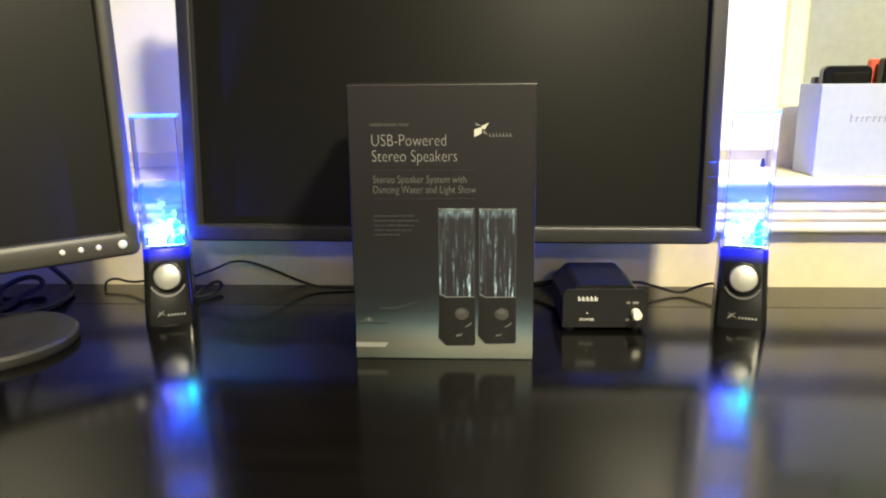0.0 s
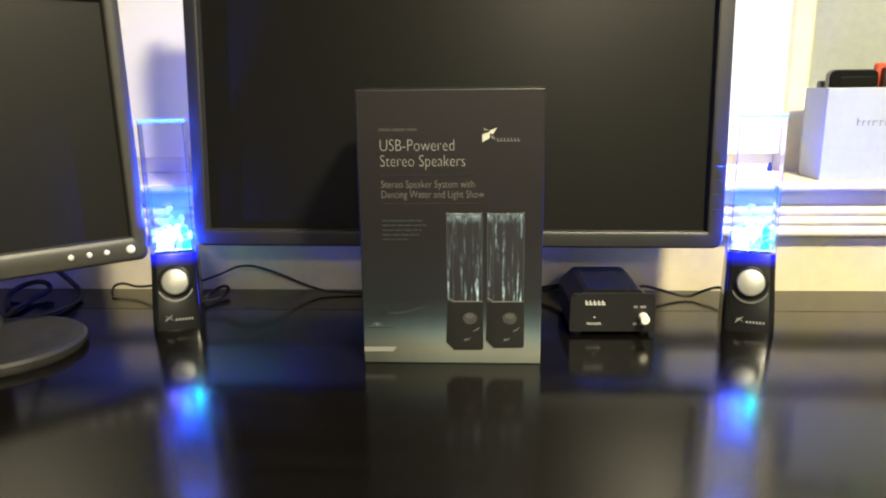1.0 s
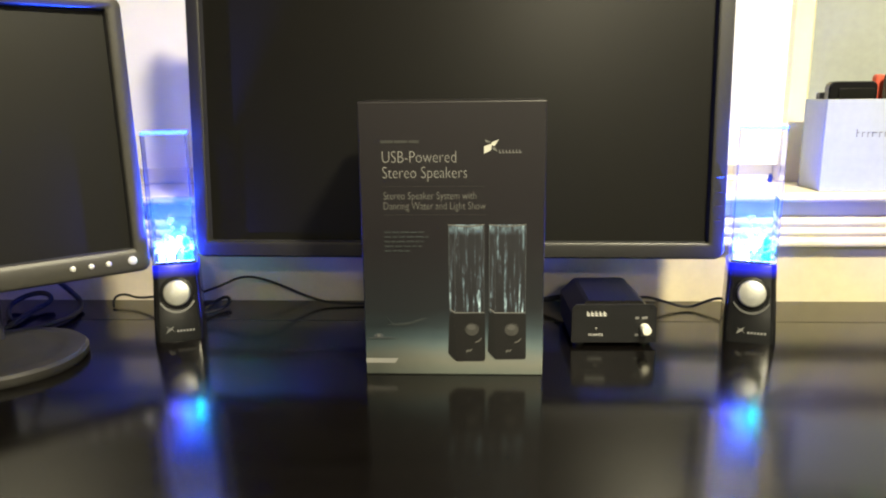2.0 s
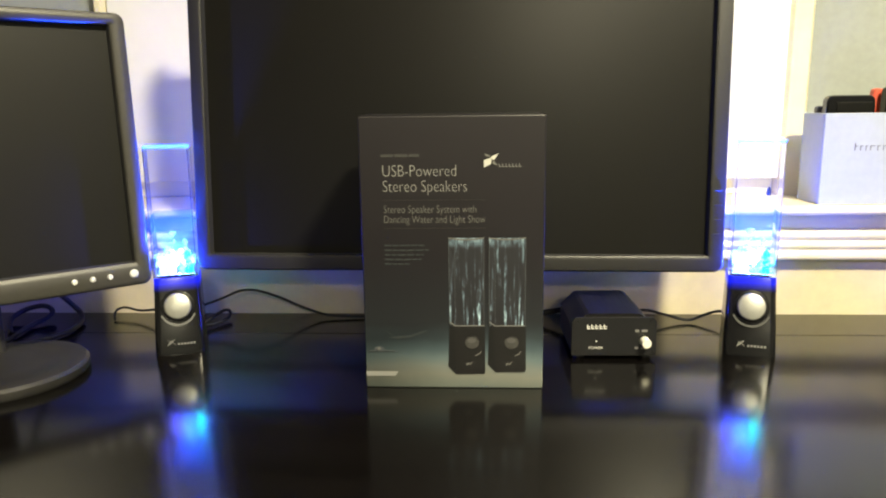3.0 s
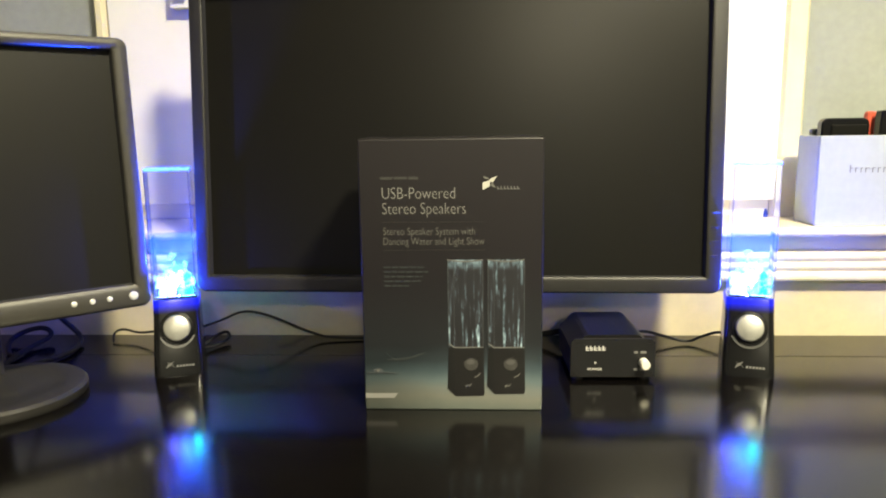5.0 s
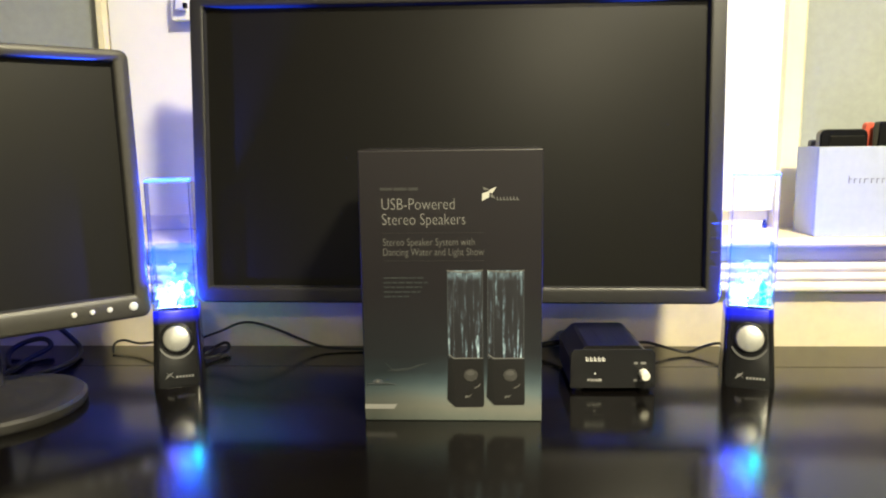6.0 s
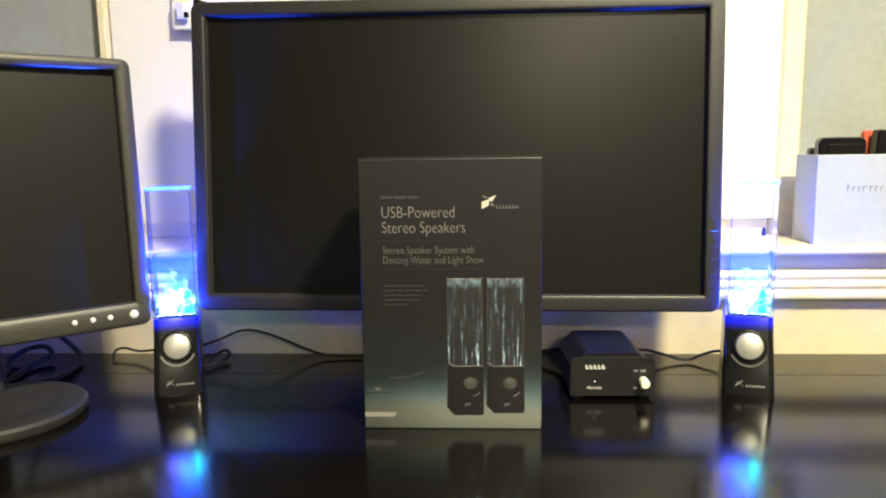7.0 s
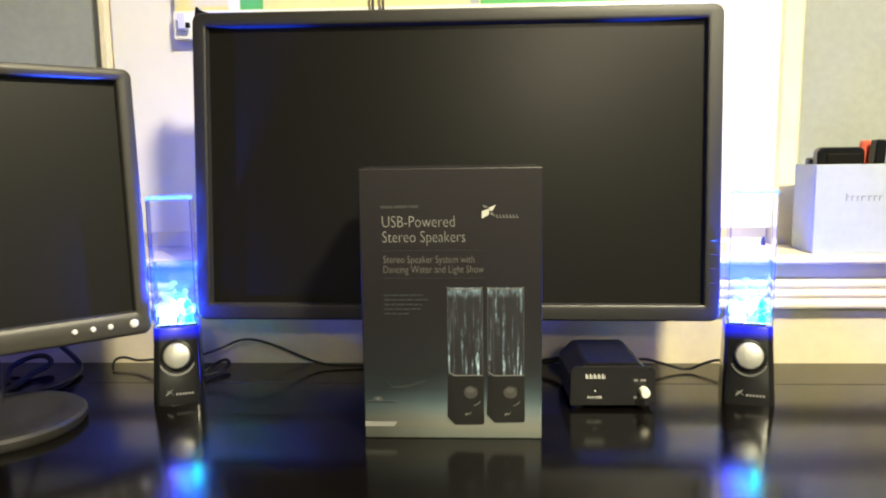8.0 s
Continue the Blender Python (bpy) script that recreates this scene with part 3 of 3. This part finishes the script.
    for i in range(110):
        x = max(-0.0185, min(0.0185, rnd.gauss(0.001, 0.010)))
        z = 0.096 + min(0.034, rnd.expovariate(1 / 0.008)) * (1 - abs(x) / 0.03)
        m = pose(x, rnd.uniform(-0.016, 0.016) + Y, z, rnd.uniform(0, 90), rnd.uniform(0, 90), 0) @ Matrix.Diagonal((1, rnd.uniform(0.6, 1.4), rnd.uniform(0.8, 2.0), 1))
        bmesh.ops.create_icosphere(drops, subdivisions=2, radius=rnd.uniform(0.0010, 0.0032), matrix=m)
    d = part("spray_drops", drops, SPRAY, sp, "loose drops above the spray", True)
    d.visible_shadow = False
    # added emitter that brightens the foot of the spray, no real part
    part("glow_plate", slab(-0.0200, 0.0200, Y - 0.0190, Y + 0.0190, 0.0848, 0.0851), GLOW_PLATE, sp, "glowing plate added to whiten the foot of the water")
    return sp


first = speaker()
first.matrix_basis = pose(SPEAKERS[0][0], SPEAKERS[0][1], 0, 0, 0, SPEAKERS[0][2])
second = copy_thing(first, pose(SPEAKERS[1][0], SPEAKERS[1][1], 0, 0, 0, SPEAKERS[1][2]))
part("filler_plug", lathe([(0.0022, 0), (0.0022, 0.004), (0.0012, 0.009)], 12, m=pose(0.0135, 0.014, 0.166)), BLACK_ALU, second, "small dark plug inside the column", True)

# ---- carton ----
carton = thing("product_box", -0.0255, 0.6548, 0, 0, "black printed cardboard box for a pair of speakers", "box")
BW, BH, BD = 0.1686, 0.2572, 0.085
bm = slab(-BW / 2, BW / 2, 0.0, BD, 0.0, BH, 0.0012)
part("carton", bm, CARTON, carton)
part("lid_flap", slab(-BW / 2 + 0.001, BW / 2 - 0.001, 0.0006, BD - 0.001, BH + 0.0001, BH + 0.0008), CARTON, carton)
FX = lambda x: x + 0.0255
PY = -0.0003
words("title_line", "USB-Powered", FX(-0.0885), 0.2030, PY - 0.0003, 0.0108, 0.0668, TITLE, carton, -0.019)
words("title_line", "Stereo Speakers", FX(-0.0885), 0.1890, PY - 0.0003, 0.0108, 0.0765, TITLE, carton, -0.019)
words("subtitle_line", "Stereo Speaker System with", FX(-0.0882), 0.1697, PY - 0.0003, 0.0070, 0.0845, SUB, carton, -0.014)
words("subtitle_line", "Dancing Water and Light Show", FX(-0.0882), 0.1604, PY - 0.0003, 0.0070, 0.0930, SUB, carton, -0.014)
part("rule", bar(FX(-0.0885), FX(0.005), 0.1812, 0.1815, PY), DIM_PRINT, carton)
part("rule", bar(FX(-0.0885), FX(0.005), 0.1552, 0.1555, PY), DIM_PRINT, carton)
x = -0.0898
for wd in (0.011, 0.012, 0.009):
    part("small_print", bar(FX(x), FX(x + wd), 0.2204, 0.2232, PY), DIM_PRINT, carton)
    x += wd + 0.0014
# small grey paragraph: rows of short bars with gaps between them
rnd = random.Random(11)
for i, wd in enumerate((0.037, 0.041, 0.036, 0.034, 0.026)):
    x = -0.0885
    while x < -0.0885 + wd - 0.002:
        k = min(rnd.uniform(0.0035, 0.0085), -0.0885 + wd - x)
        part("small_print", bar(FX(x), FX(x + k), 0.1385 - 0.0044 * i, 0.1399 - 0.0044 * i, PY), FAINT, carton)
        x += k + 0.0013
for pts, mat in ((((0.0034, 0.2105), (0.0098, 0.2138), (0.0104, 0.2196), (0.0034, 0.2172)), EMBLEM), (((0.0104, 0.2182), (0.0126, 0.2172), (0.0166, 0.2232), (0.0098, 0.2204)), EMBLEM),
                 (((0.0108, 0.2160), (0.0128, 0.2164), (0.0158, 0.2122), (0.0112, 0.2140)), SUB), (((0.0040, 0.2234), (0.0090, 0.2212), (0.0096, 0.2203), (0.0052, 0.2206)), SUB)):
    part("emblem_wing", polygon([(FX(a), b) for a, b in pts], PY), mat, carton)
for i in range(7):
    a = FX(0.0168 + 0.0030 * i)
    part("emblem_stroke", bar(a, a + 0.0007, 0.2110, 0.2140, PY), GREY_PRINT, carton)
    part("emblem_stroke", bar(a, a + 0.0021, 0.2110, 0.2117, PY - 0.0001), GREY_PRINT, carton)
part("colour_tab", polygon([(FX(-0.1094), 0.0118), (FX(-0.0815), 0.0118), (FX(-0.0785), 0.0165), (FX(-0.1094), 0.0165)], PY), TITLE, carton)
disc_at = lambda x, z, rx, rz, n=20: [(FX(x) + rx * math.cos(2 * math.pi * k / n), z + rz * math.sin(2 * math.pi * k / n)) for k in range(n)]
part("glint", polygon(disc_at(-0.0965, 0.0392, 0.0045, 0.0022), PY), PRINT_EDGE, carton)
part("glint", polygon(disc_at(-0.0965, 0.0394, 0.0016, 0.0013), PY - 0.0004), SUB, carton)
part("glint", polygon([(FX(-0.1090), 0.0365), (FX(-0.0990), 0.0382), (FX(-0.0850), 0.0374), (FX(-0.0780), 0.0362), (FX(-0.0860), 0.0367)], PY - 0.0002), PRINT_EDGE, carton)
swirl = [(-0.088, 0.0500), (-0.078, 0.0515), (-0.066, 0.0525), (-0.0555, 0.0565), (-0.050, 0.0570), (-0.058, 0.0535), (-0.068, 0.0500), (-0.079, 0.0490)]
part("printed_swirl", polygon([(FX(a), b) for a, b in swirl], PY), FAINT, carton)
part("printed_swirl", polygon([(FX(-0.0885), 0.0575), (FX(-0.083), 0.0505), (FX(-0.077), 0.0490), (FX(-0.084), 0.0525)], PY - 0.0002), FAINT, carton)
# the two pictured speakers, turned a little, so that one flank of each shows
for x0, x1, foot in ((-0.0300, 0.0046, 0.0140), (0.0073, 0.0430, 0.0162)):
    pic = part("printed_speaker", polygon([(FX(x0 + 0.0072), foot), (FX(x1 - 0.001), foot + 0.0005), (FX(x1), foot + 0.003), (FX(x1 - 0.0005), 0.0612), (FX(x0 + 0.0052), 0.0612)], PY),
               PRINT_BLACK, carton, "printed picture of a speaker")
    part("printed_flank", polygon([(FX(x0 - 0.0004), foot + 0.0080), (FX(x0 + 0.0072), foot), (FX(x0 + 0.0052), 0.0612), (FX(x0 + 0.0012), 0.0622)], PY - 0.0001), PRINT_DEEP, pic)
    part("printed_water", bar(FX(x0 + 0.0008), FX(x1 - 0.0012), 0.0625, 0.1462, PY - 0.0001), STREAK, pic)
    for a, wd in ((x0 + 0.0006, 0.0006), (x0 + 0.0062, 0.0004), (x1 - 0.0016, 0.0006)):
        part("printed_edge", bar(FX(a), FX(a + wd), 0.0640, 0.1450, PY - 0.0005), PRINT_EDGE, pic)
    rim = [(x0 + 0.0004 + (x1 - x0 - 0.0014) * k / 10, 0.1458 - 0.0016 * math.sin(math.pi * k / 10)) for k in range(11)]
    part("printed_rim", polygon([(FX(a), b) for a, b in rim] + [(FX(a), b + 0.0011) for a, b in reversed(rim)], PY - 0.0007), SUB, pic)
    part("printed_rim", polygon([(FX(x0 + 0.0012), 0.0655), (FX(x0 + 0.0062), 0.0618), (FX(x1 - 0.001), 0.0622), (FX(x1 - 0.001), 0.0630), (FX(x0 + 0.0066), 0.0627), (FX(x0 + 0.0016), 0.0664)],
                                PY - 0.0007), GREY_PRINT, pic)
    cx = x0 + 0.0222
    part("printed_knob", polygon(disc_at(cx, 0.0450, 0.0073, 0.0073), PY - 0.0003), PRINT_DEEP, pic)
    part("printed_knob", polygon(disc_at(cx - 0.0002, 0.0458, 0.0066, 0.0060), PY - 0.0007), PRINT_KNOB, pic)
    part("printed_knob", polygon(disc_at(cx - 0.0006, 0.0480, 0.0040, 0.0024), PY - 0.0011), DARK_PRINT, pic)
    part("printed_arc", polygon([(FX(cx + 0.0030), 0.0325), (FX(cx + 0.0072), 0.0345), (FX(cx + 0.0090), 0.0372), (FX(cx + 0.0082), 0.0373), (FX(cx + 0.0064), 0.0352), (FX(cx + 0.0026), 0.0332)],
                                PY - 0.0007), SUB, pic)
    for pts in (((-0.0056, 0.0228), (-0.0030, 0.0245), (-0.0030, 0.0260), (-0.0056, 0.0250)), ((-0.0028, 0.0248), (0.0006, 0.0270), (-0.0016, 0.0240), (-0.0026, 0.0236))):
        part("printed_mark", polygon([(FX(cx + a), b) for a, b in pts], PY - 0.0007), SUB, pic)

# ---- amplifier ----
amp = thing("amplifier", 0.1402, 0.735, 0, 0.8, "small black headphone amplifier with a bright knob", "amplifier")
bm = bmesh.new()
hw = 0.0435
sect = [(-hw, 0.006), (hw, 0.006), (hw, 0.034), (hw - 0.004, 0.038), (hw - 0.014, 0.0482), (hw - 0.018, 0.0495), (-hw + 0.018, 0.0495), (-hw + 0.014, 0.0482), (-hw + 0.004, 0.038), (-hw, 0.034)]
loft(bm, [upright(sect, 0.0035), upright(sect, 0.100)])
part("case", bm, CASE, amp)
for i in range(5):
    x = -0.018 + 0.009 * i
    part("fin", slab(x - 0.0008, x + 0.0008, 0.004, 0.0995, 0.0496, 0.0498), CASE, amp)
bm = bmesh.new()
plate = [(-0.0440, 0.0045), (0.0440, 0.0045), (0.0445, 0.0060), (0.0440, 0.0420), (0.0405, 0.0462), (-0.0405, 0.0462), (-0.0440, 0.0420), (-0.0445, 0.0060)]
loft(bm, [upright(plate, 0.0034), upright(plate, 0.0004), upright([(a * 0.99, 0.0253 + (b - 0.0253) * 0.985) for a, b in plate], 0.0)])
pl = part("front_plate", bm, BLACK_ALU, amp)
for x, z in ((-0.0405, 0.0085), (0.0405, 0.0085), (-0.038, 0.0425), (0.038, 0.0425)):
    part("screw", disc(0.0015, 0.0013, -0.0001, -0.0006, x, z, 12), CASE, pl)
for x, y in ((-0.035, 0.012), (0.035, 0.012), (-0.035, 0.09), (0.035, 0.09)):
    part("rubber_foot", lathe([(0.006, 0.0), (0.006, 0.0062)], 16, m=pose(x, y, 0)), RUBBER, amp)
x = -0.0283
for i in range(5):
    part("maker_mark", bar(x, x + 0.0009, 0.0340, 0.0388, -0.0001), PRINT, pl)
    part("maker_mark", bar(x, x + 0.0030, 0.0340, 0.0349, -0.0004), PRINT, pl)
    part("maker_mark", bar(x + 0.0004, x + 0.0032, 0.0362, 0.0369, -0.0004), PRINT, pl)
    x += 0.0043
words("power_label", "POWER", -0.0262, 0.0120, -0.0004, 0.0028, 0.0150, PRINT, pl)
part("power_light", disc(0.0008, 0.0007, -0.0001, -0.0009, -0.0185, 0.0205, 10), PRINT, pl)
for x, wd in ((0.0218, 0.004), (0.0285, 0.006)):
    for z in (0.0305, 0.0118):
        part("small_print", bar(x, x + wd, z, z + 0.0026, -0.0001), GREY_PRINT, pl)
# cream base colour includes the lamplight that falls on the knob
LIT_KNOB = material("lit_cream_knob", (0.92, 0.90, 0.80), 0.35, metal=0.2)
part("knob", lathe([(0.0050, 0), (0.0050, 0.010), (0.0044, 0.0115), (0.002, 0.0118)], 24, m=pose(0.0318, 0.0, 0.0208, 90, 0, 0)), LIT_KNOB, amp, "bright knob with the lamplight in its colour", True)

# ---- box of remotes on the ledge ----
bin_ = thing("storage_box", 0.403, 0.8785, 0.144, -1.5, "pale grey card box with small dark lettering", "box")
W2, D2, H2 = 0.19, 0.062, 0.1075
part("front", slab(0, W2, 0, 0.003, 0, H2, 0.001), CARD, bin_)
part("back", slab(0, W2, D2 - 0.003, D2, 0, H2, 0.001), CARD, bin_)
part("side", slab(0.0, 0.003, 0.0032, D2 - 0.0032, 0, H2, 0.001), CARD, bin_)
part("side", slab(W2 - 0.003, W2, 0.0032, D2 - 0.0032, 0, H2, 0.001), CARD, bin_)
part("bottom", slab(0.0032, W2 - 0.0032, 0.0032, D2 - 0.0032, 0.0, 0.003), CARD, bin_)
x = 0.036
for wd, z1 in ((0.0050, 0.0730), (0.0050, 0.0698), (0.0040, 0.0698), (0.0068, 0.0698), (0.0050, 0.0698), (0.0050, 0.0698), (0.005, 0.0698)):
    part("maker_mark", bar(x, x + 0.0009, 0.0640, z1, -0.0001), GREY_PRINT, bin_)
    part("maker_mark", bar(x, x + wd - 0.0018, 0.0690, 0.0698, -0.0004), GREY_PRINT, bin_)
    x += wd + 0.0012


def remote(name, x, y, z0, w, d, h, rz, ry, mat, label, category, r=0.008):
    t = thing(name, x, y, z0, rz, label, category)
    bm = bmesh.new()
    m = pose(0, 0, 0, 0, ry, 0)
    loft(bm, [upright(ring(w - 0.003, h - 0.003, r * 0.8, 5, 0, h / 2), -d / 2), upright(ring(w, h, r, 5, 0, h / 2), -d / 2 + 0.002),
              upright(ring(w, h, r, 5, 0, h / 2), d / 2 - 0.002), upright(ring(w - 0.003, h - 0.003, r * 0.8, 5, 0, h / 2), d / 2)], m=m)
    part("body", bm, mat, t, smooth=True)
    return t, m


Z0 = 0.1475
t, m = remote("black_device", 0.4385, 0.900, Z0, 0.056, 0.014, 0.1245, 0, 0, BLACK, "black plastic device with rounded corners in a box", "device")
part("window", slab(-0.017, 0.024, -0.0083, -0.0072, 0.085, 0.1165, 0.001), SCREEN, t)
remote("cable_plug", 0.4160, 0.9205, Z0, 0.012, 0.012, 0.112, 0, 0, DARK_PRINT, "grey cable plug standing in a box", "plug", 0.003)
t, m = remote("red_device", 0.4665, 0.9220, Z0, 0.018, 0.012, 0.1330, 0, 8, RED, "red plastic device leaning in a box", "device", 0.004)
remote("black_device", 0.4795, 0.902, Z0, 0.013, 0.016, 0.133, 0, 3, BLACK, "slim black device standing in a box", "device", 0.003)
remote("green_device", 0.5000, 0.904, Z0, 0.014, 0.016, 0.137, 0, 7, GREEN, "green plastic device leaning in a box", "device", 0.003)

# ---- board above the wide monitor ----
board = thing("notice_board", -0.0465, 0.972, 0.425, 0, "pale yellow notice board with green papers", "board")
part("board", slab(-0.352, 0.352, -0.012, -0.0, 0.0, 0.35, 0.001), CREAM_BOARD, board)
part("bottom_rail", slab(-0.353, 0.353, -0.0150, -0.0136, 0.0, 0.036, 0.0005), WHITE, board, "white lower rail of the board")
part("green_strip", slab(-0.263, -0.233, -0.0135, -0.0122, 0.012, 0.32), GREEN, board, "narrow green paper strip")
part("white_strip", slab(-0.279, -0.265, -0.0135, -0.0122, 0.012, 0.32), WHITE, board)
part("grey_strip", slab(0.038, 0.050, -0.0135, -0.0122, 0.012, 0.32), CARD, board)
part("green_paper", slab(0.0515, 0.347, -0.0135, -0.0122, 0.012, 0.23), GREEN, board, "large green paper sheet")
clip = thing("binder_clip", -0.3835, 0.950, 0.4365, 0, "small silver and black clip on a board edge", "clip")
part("jaw", slab(-0.006, 0.004, -0.004, 0.012, 0.0, 0.020, 0.001), SILVER, clip)
part("grip", slab(0.0042, 0.010, -0.006, -0.001, 0.001, 0.008, 0.001), BLACK, clip)
bm = bmesh.new()
tab = [(-0.2914, 0.3269), (-0.2869, 0.3269), (-0.2735, 0.3445), (-0.2845, 0.3478), (-0.2869, 0.3517), (-0.2888, 0.3507)]
loft(bm, [upright(tab, 0.006), upright(tab, 0.018)], m=MH)
part("corner_tab", bm, BLACK, wide, "small black tab at a corner")

# ---- cables ----
cable("speaker_cable", [(-0.345, 0.815, 0.02), (-0.352, 0.85, 0.024), (-0.327, 0.87, 0.029), (-0.298, 0.872, 0.043), (-0.262, 0.872, 0.035), (-0.215, 0.885, 0.008),
                        (-0.18, 0.88, 0.002), (-0.10, 0.885, 0.002)], 0.0016, RUBBER, "thin black speaker cable behind the desk things")
cable("speaker_cable", [(-0.468, 0.868, 0.002), (-0.478, 0.885, 0.008), (-0.468, 0.895, 0.012), (-0.440, 0.88, 0.009), (-0.405, 0.865, 0.018), (-0.355, 0.82, 0.02)], 0.0016, RUBBER,
      "thin black speaker cable curling on the desk")
cable("monitor_cable", [(-0.56, 0.80, 0.004), (-0.60, 0.85, 0.004), (-0.59, 0.875, 0.014), (-0.56, 0.875, 0.020), (-0.548, 0.872, 0.008), (-0.56, 0.83, 0.004), (-0.545, 0.76, 0.004)], 0.0032,
      RUBBER, "thick black monitor cable looped on the desk")
cable("monitor_cable", [(-0.53, 0.76, 0.13), (-0.54, 0.84, 0.06), (-0.525, 0.872, 0.022), (-0.506, 0.868, 0.004), (-0.49, 0.80, 0.004), (-0.52, 0.76, 0.004)], 0.0032,
      RUBBER, "thick black monitor cable hanging down to the desk")
cable("speaker_cable", [(-0.345, 0.81, 0.012), (-0.333, 0.835, 0.003), (-0.318, 0.87, 0.004), (-0.322, 0.882, 0.012), (-0.332, 0.872, 0.012), (-0.340, 0.84, 0.006)], 0.002, RUBBER,
      "short black cable loop behind a speaker")
cable("speaker_cable", [(0.165, 0.833, 0.02), (0.196, 0.868, 0.019), (0.228, 0.872, 0.009), (0.256, 0.866, 0.002), (0.274, 0.872, 0.009), (0.300, 0.87, 0.017), (0.302, 0.815, 0.02)], 0.0018, RUBBER,
      "thin black cable between amplifier and speaker")
cable("amplifier_cable", [(0.115, 0.835, 0.02), (0.105, 0.86, 0.02), (0.085, 0.872, 0.012), (0.04, 0.88, 0.004), (-0.02, 0.88, 0.004)], 0.0035, RUBBER,
      "thick black cable from the amplifier")
for x in (-0.1335, -0.1205):
    cable("hanging_cable", [(x + 0.01, 0.905, 0.30), (x + 0.004, 0.93, 0.40), (x, 0.950, 0.46), (x - 0.002, 0.952, 0.60), (x - 0.003, 0.952, 0.76)], 0.0018, RUBBER,
          "thin black cable hanging behind the wide monitor")
# added block where the stand's dark edge shows past the carton, placed by view
plug = thing("dark_block", -0.137, 0.862, 0, 8, "small black block standing in for a dark edge behind the carton", "plug")
bm = bmesh.new()
loft(bm, [[(x, y, z) for x, y in ring(0.014 * k, 0.024 * k, 0.003, 4)] for k, z in ((1.0, 0.0), (1.0, 0.030), (0.9, 0.040), (0.6, 0.043))])
part("body", bm, RUBBER, plug, smooth=True)
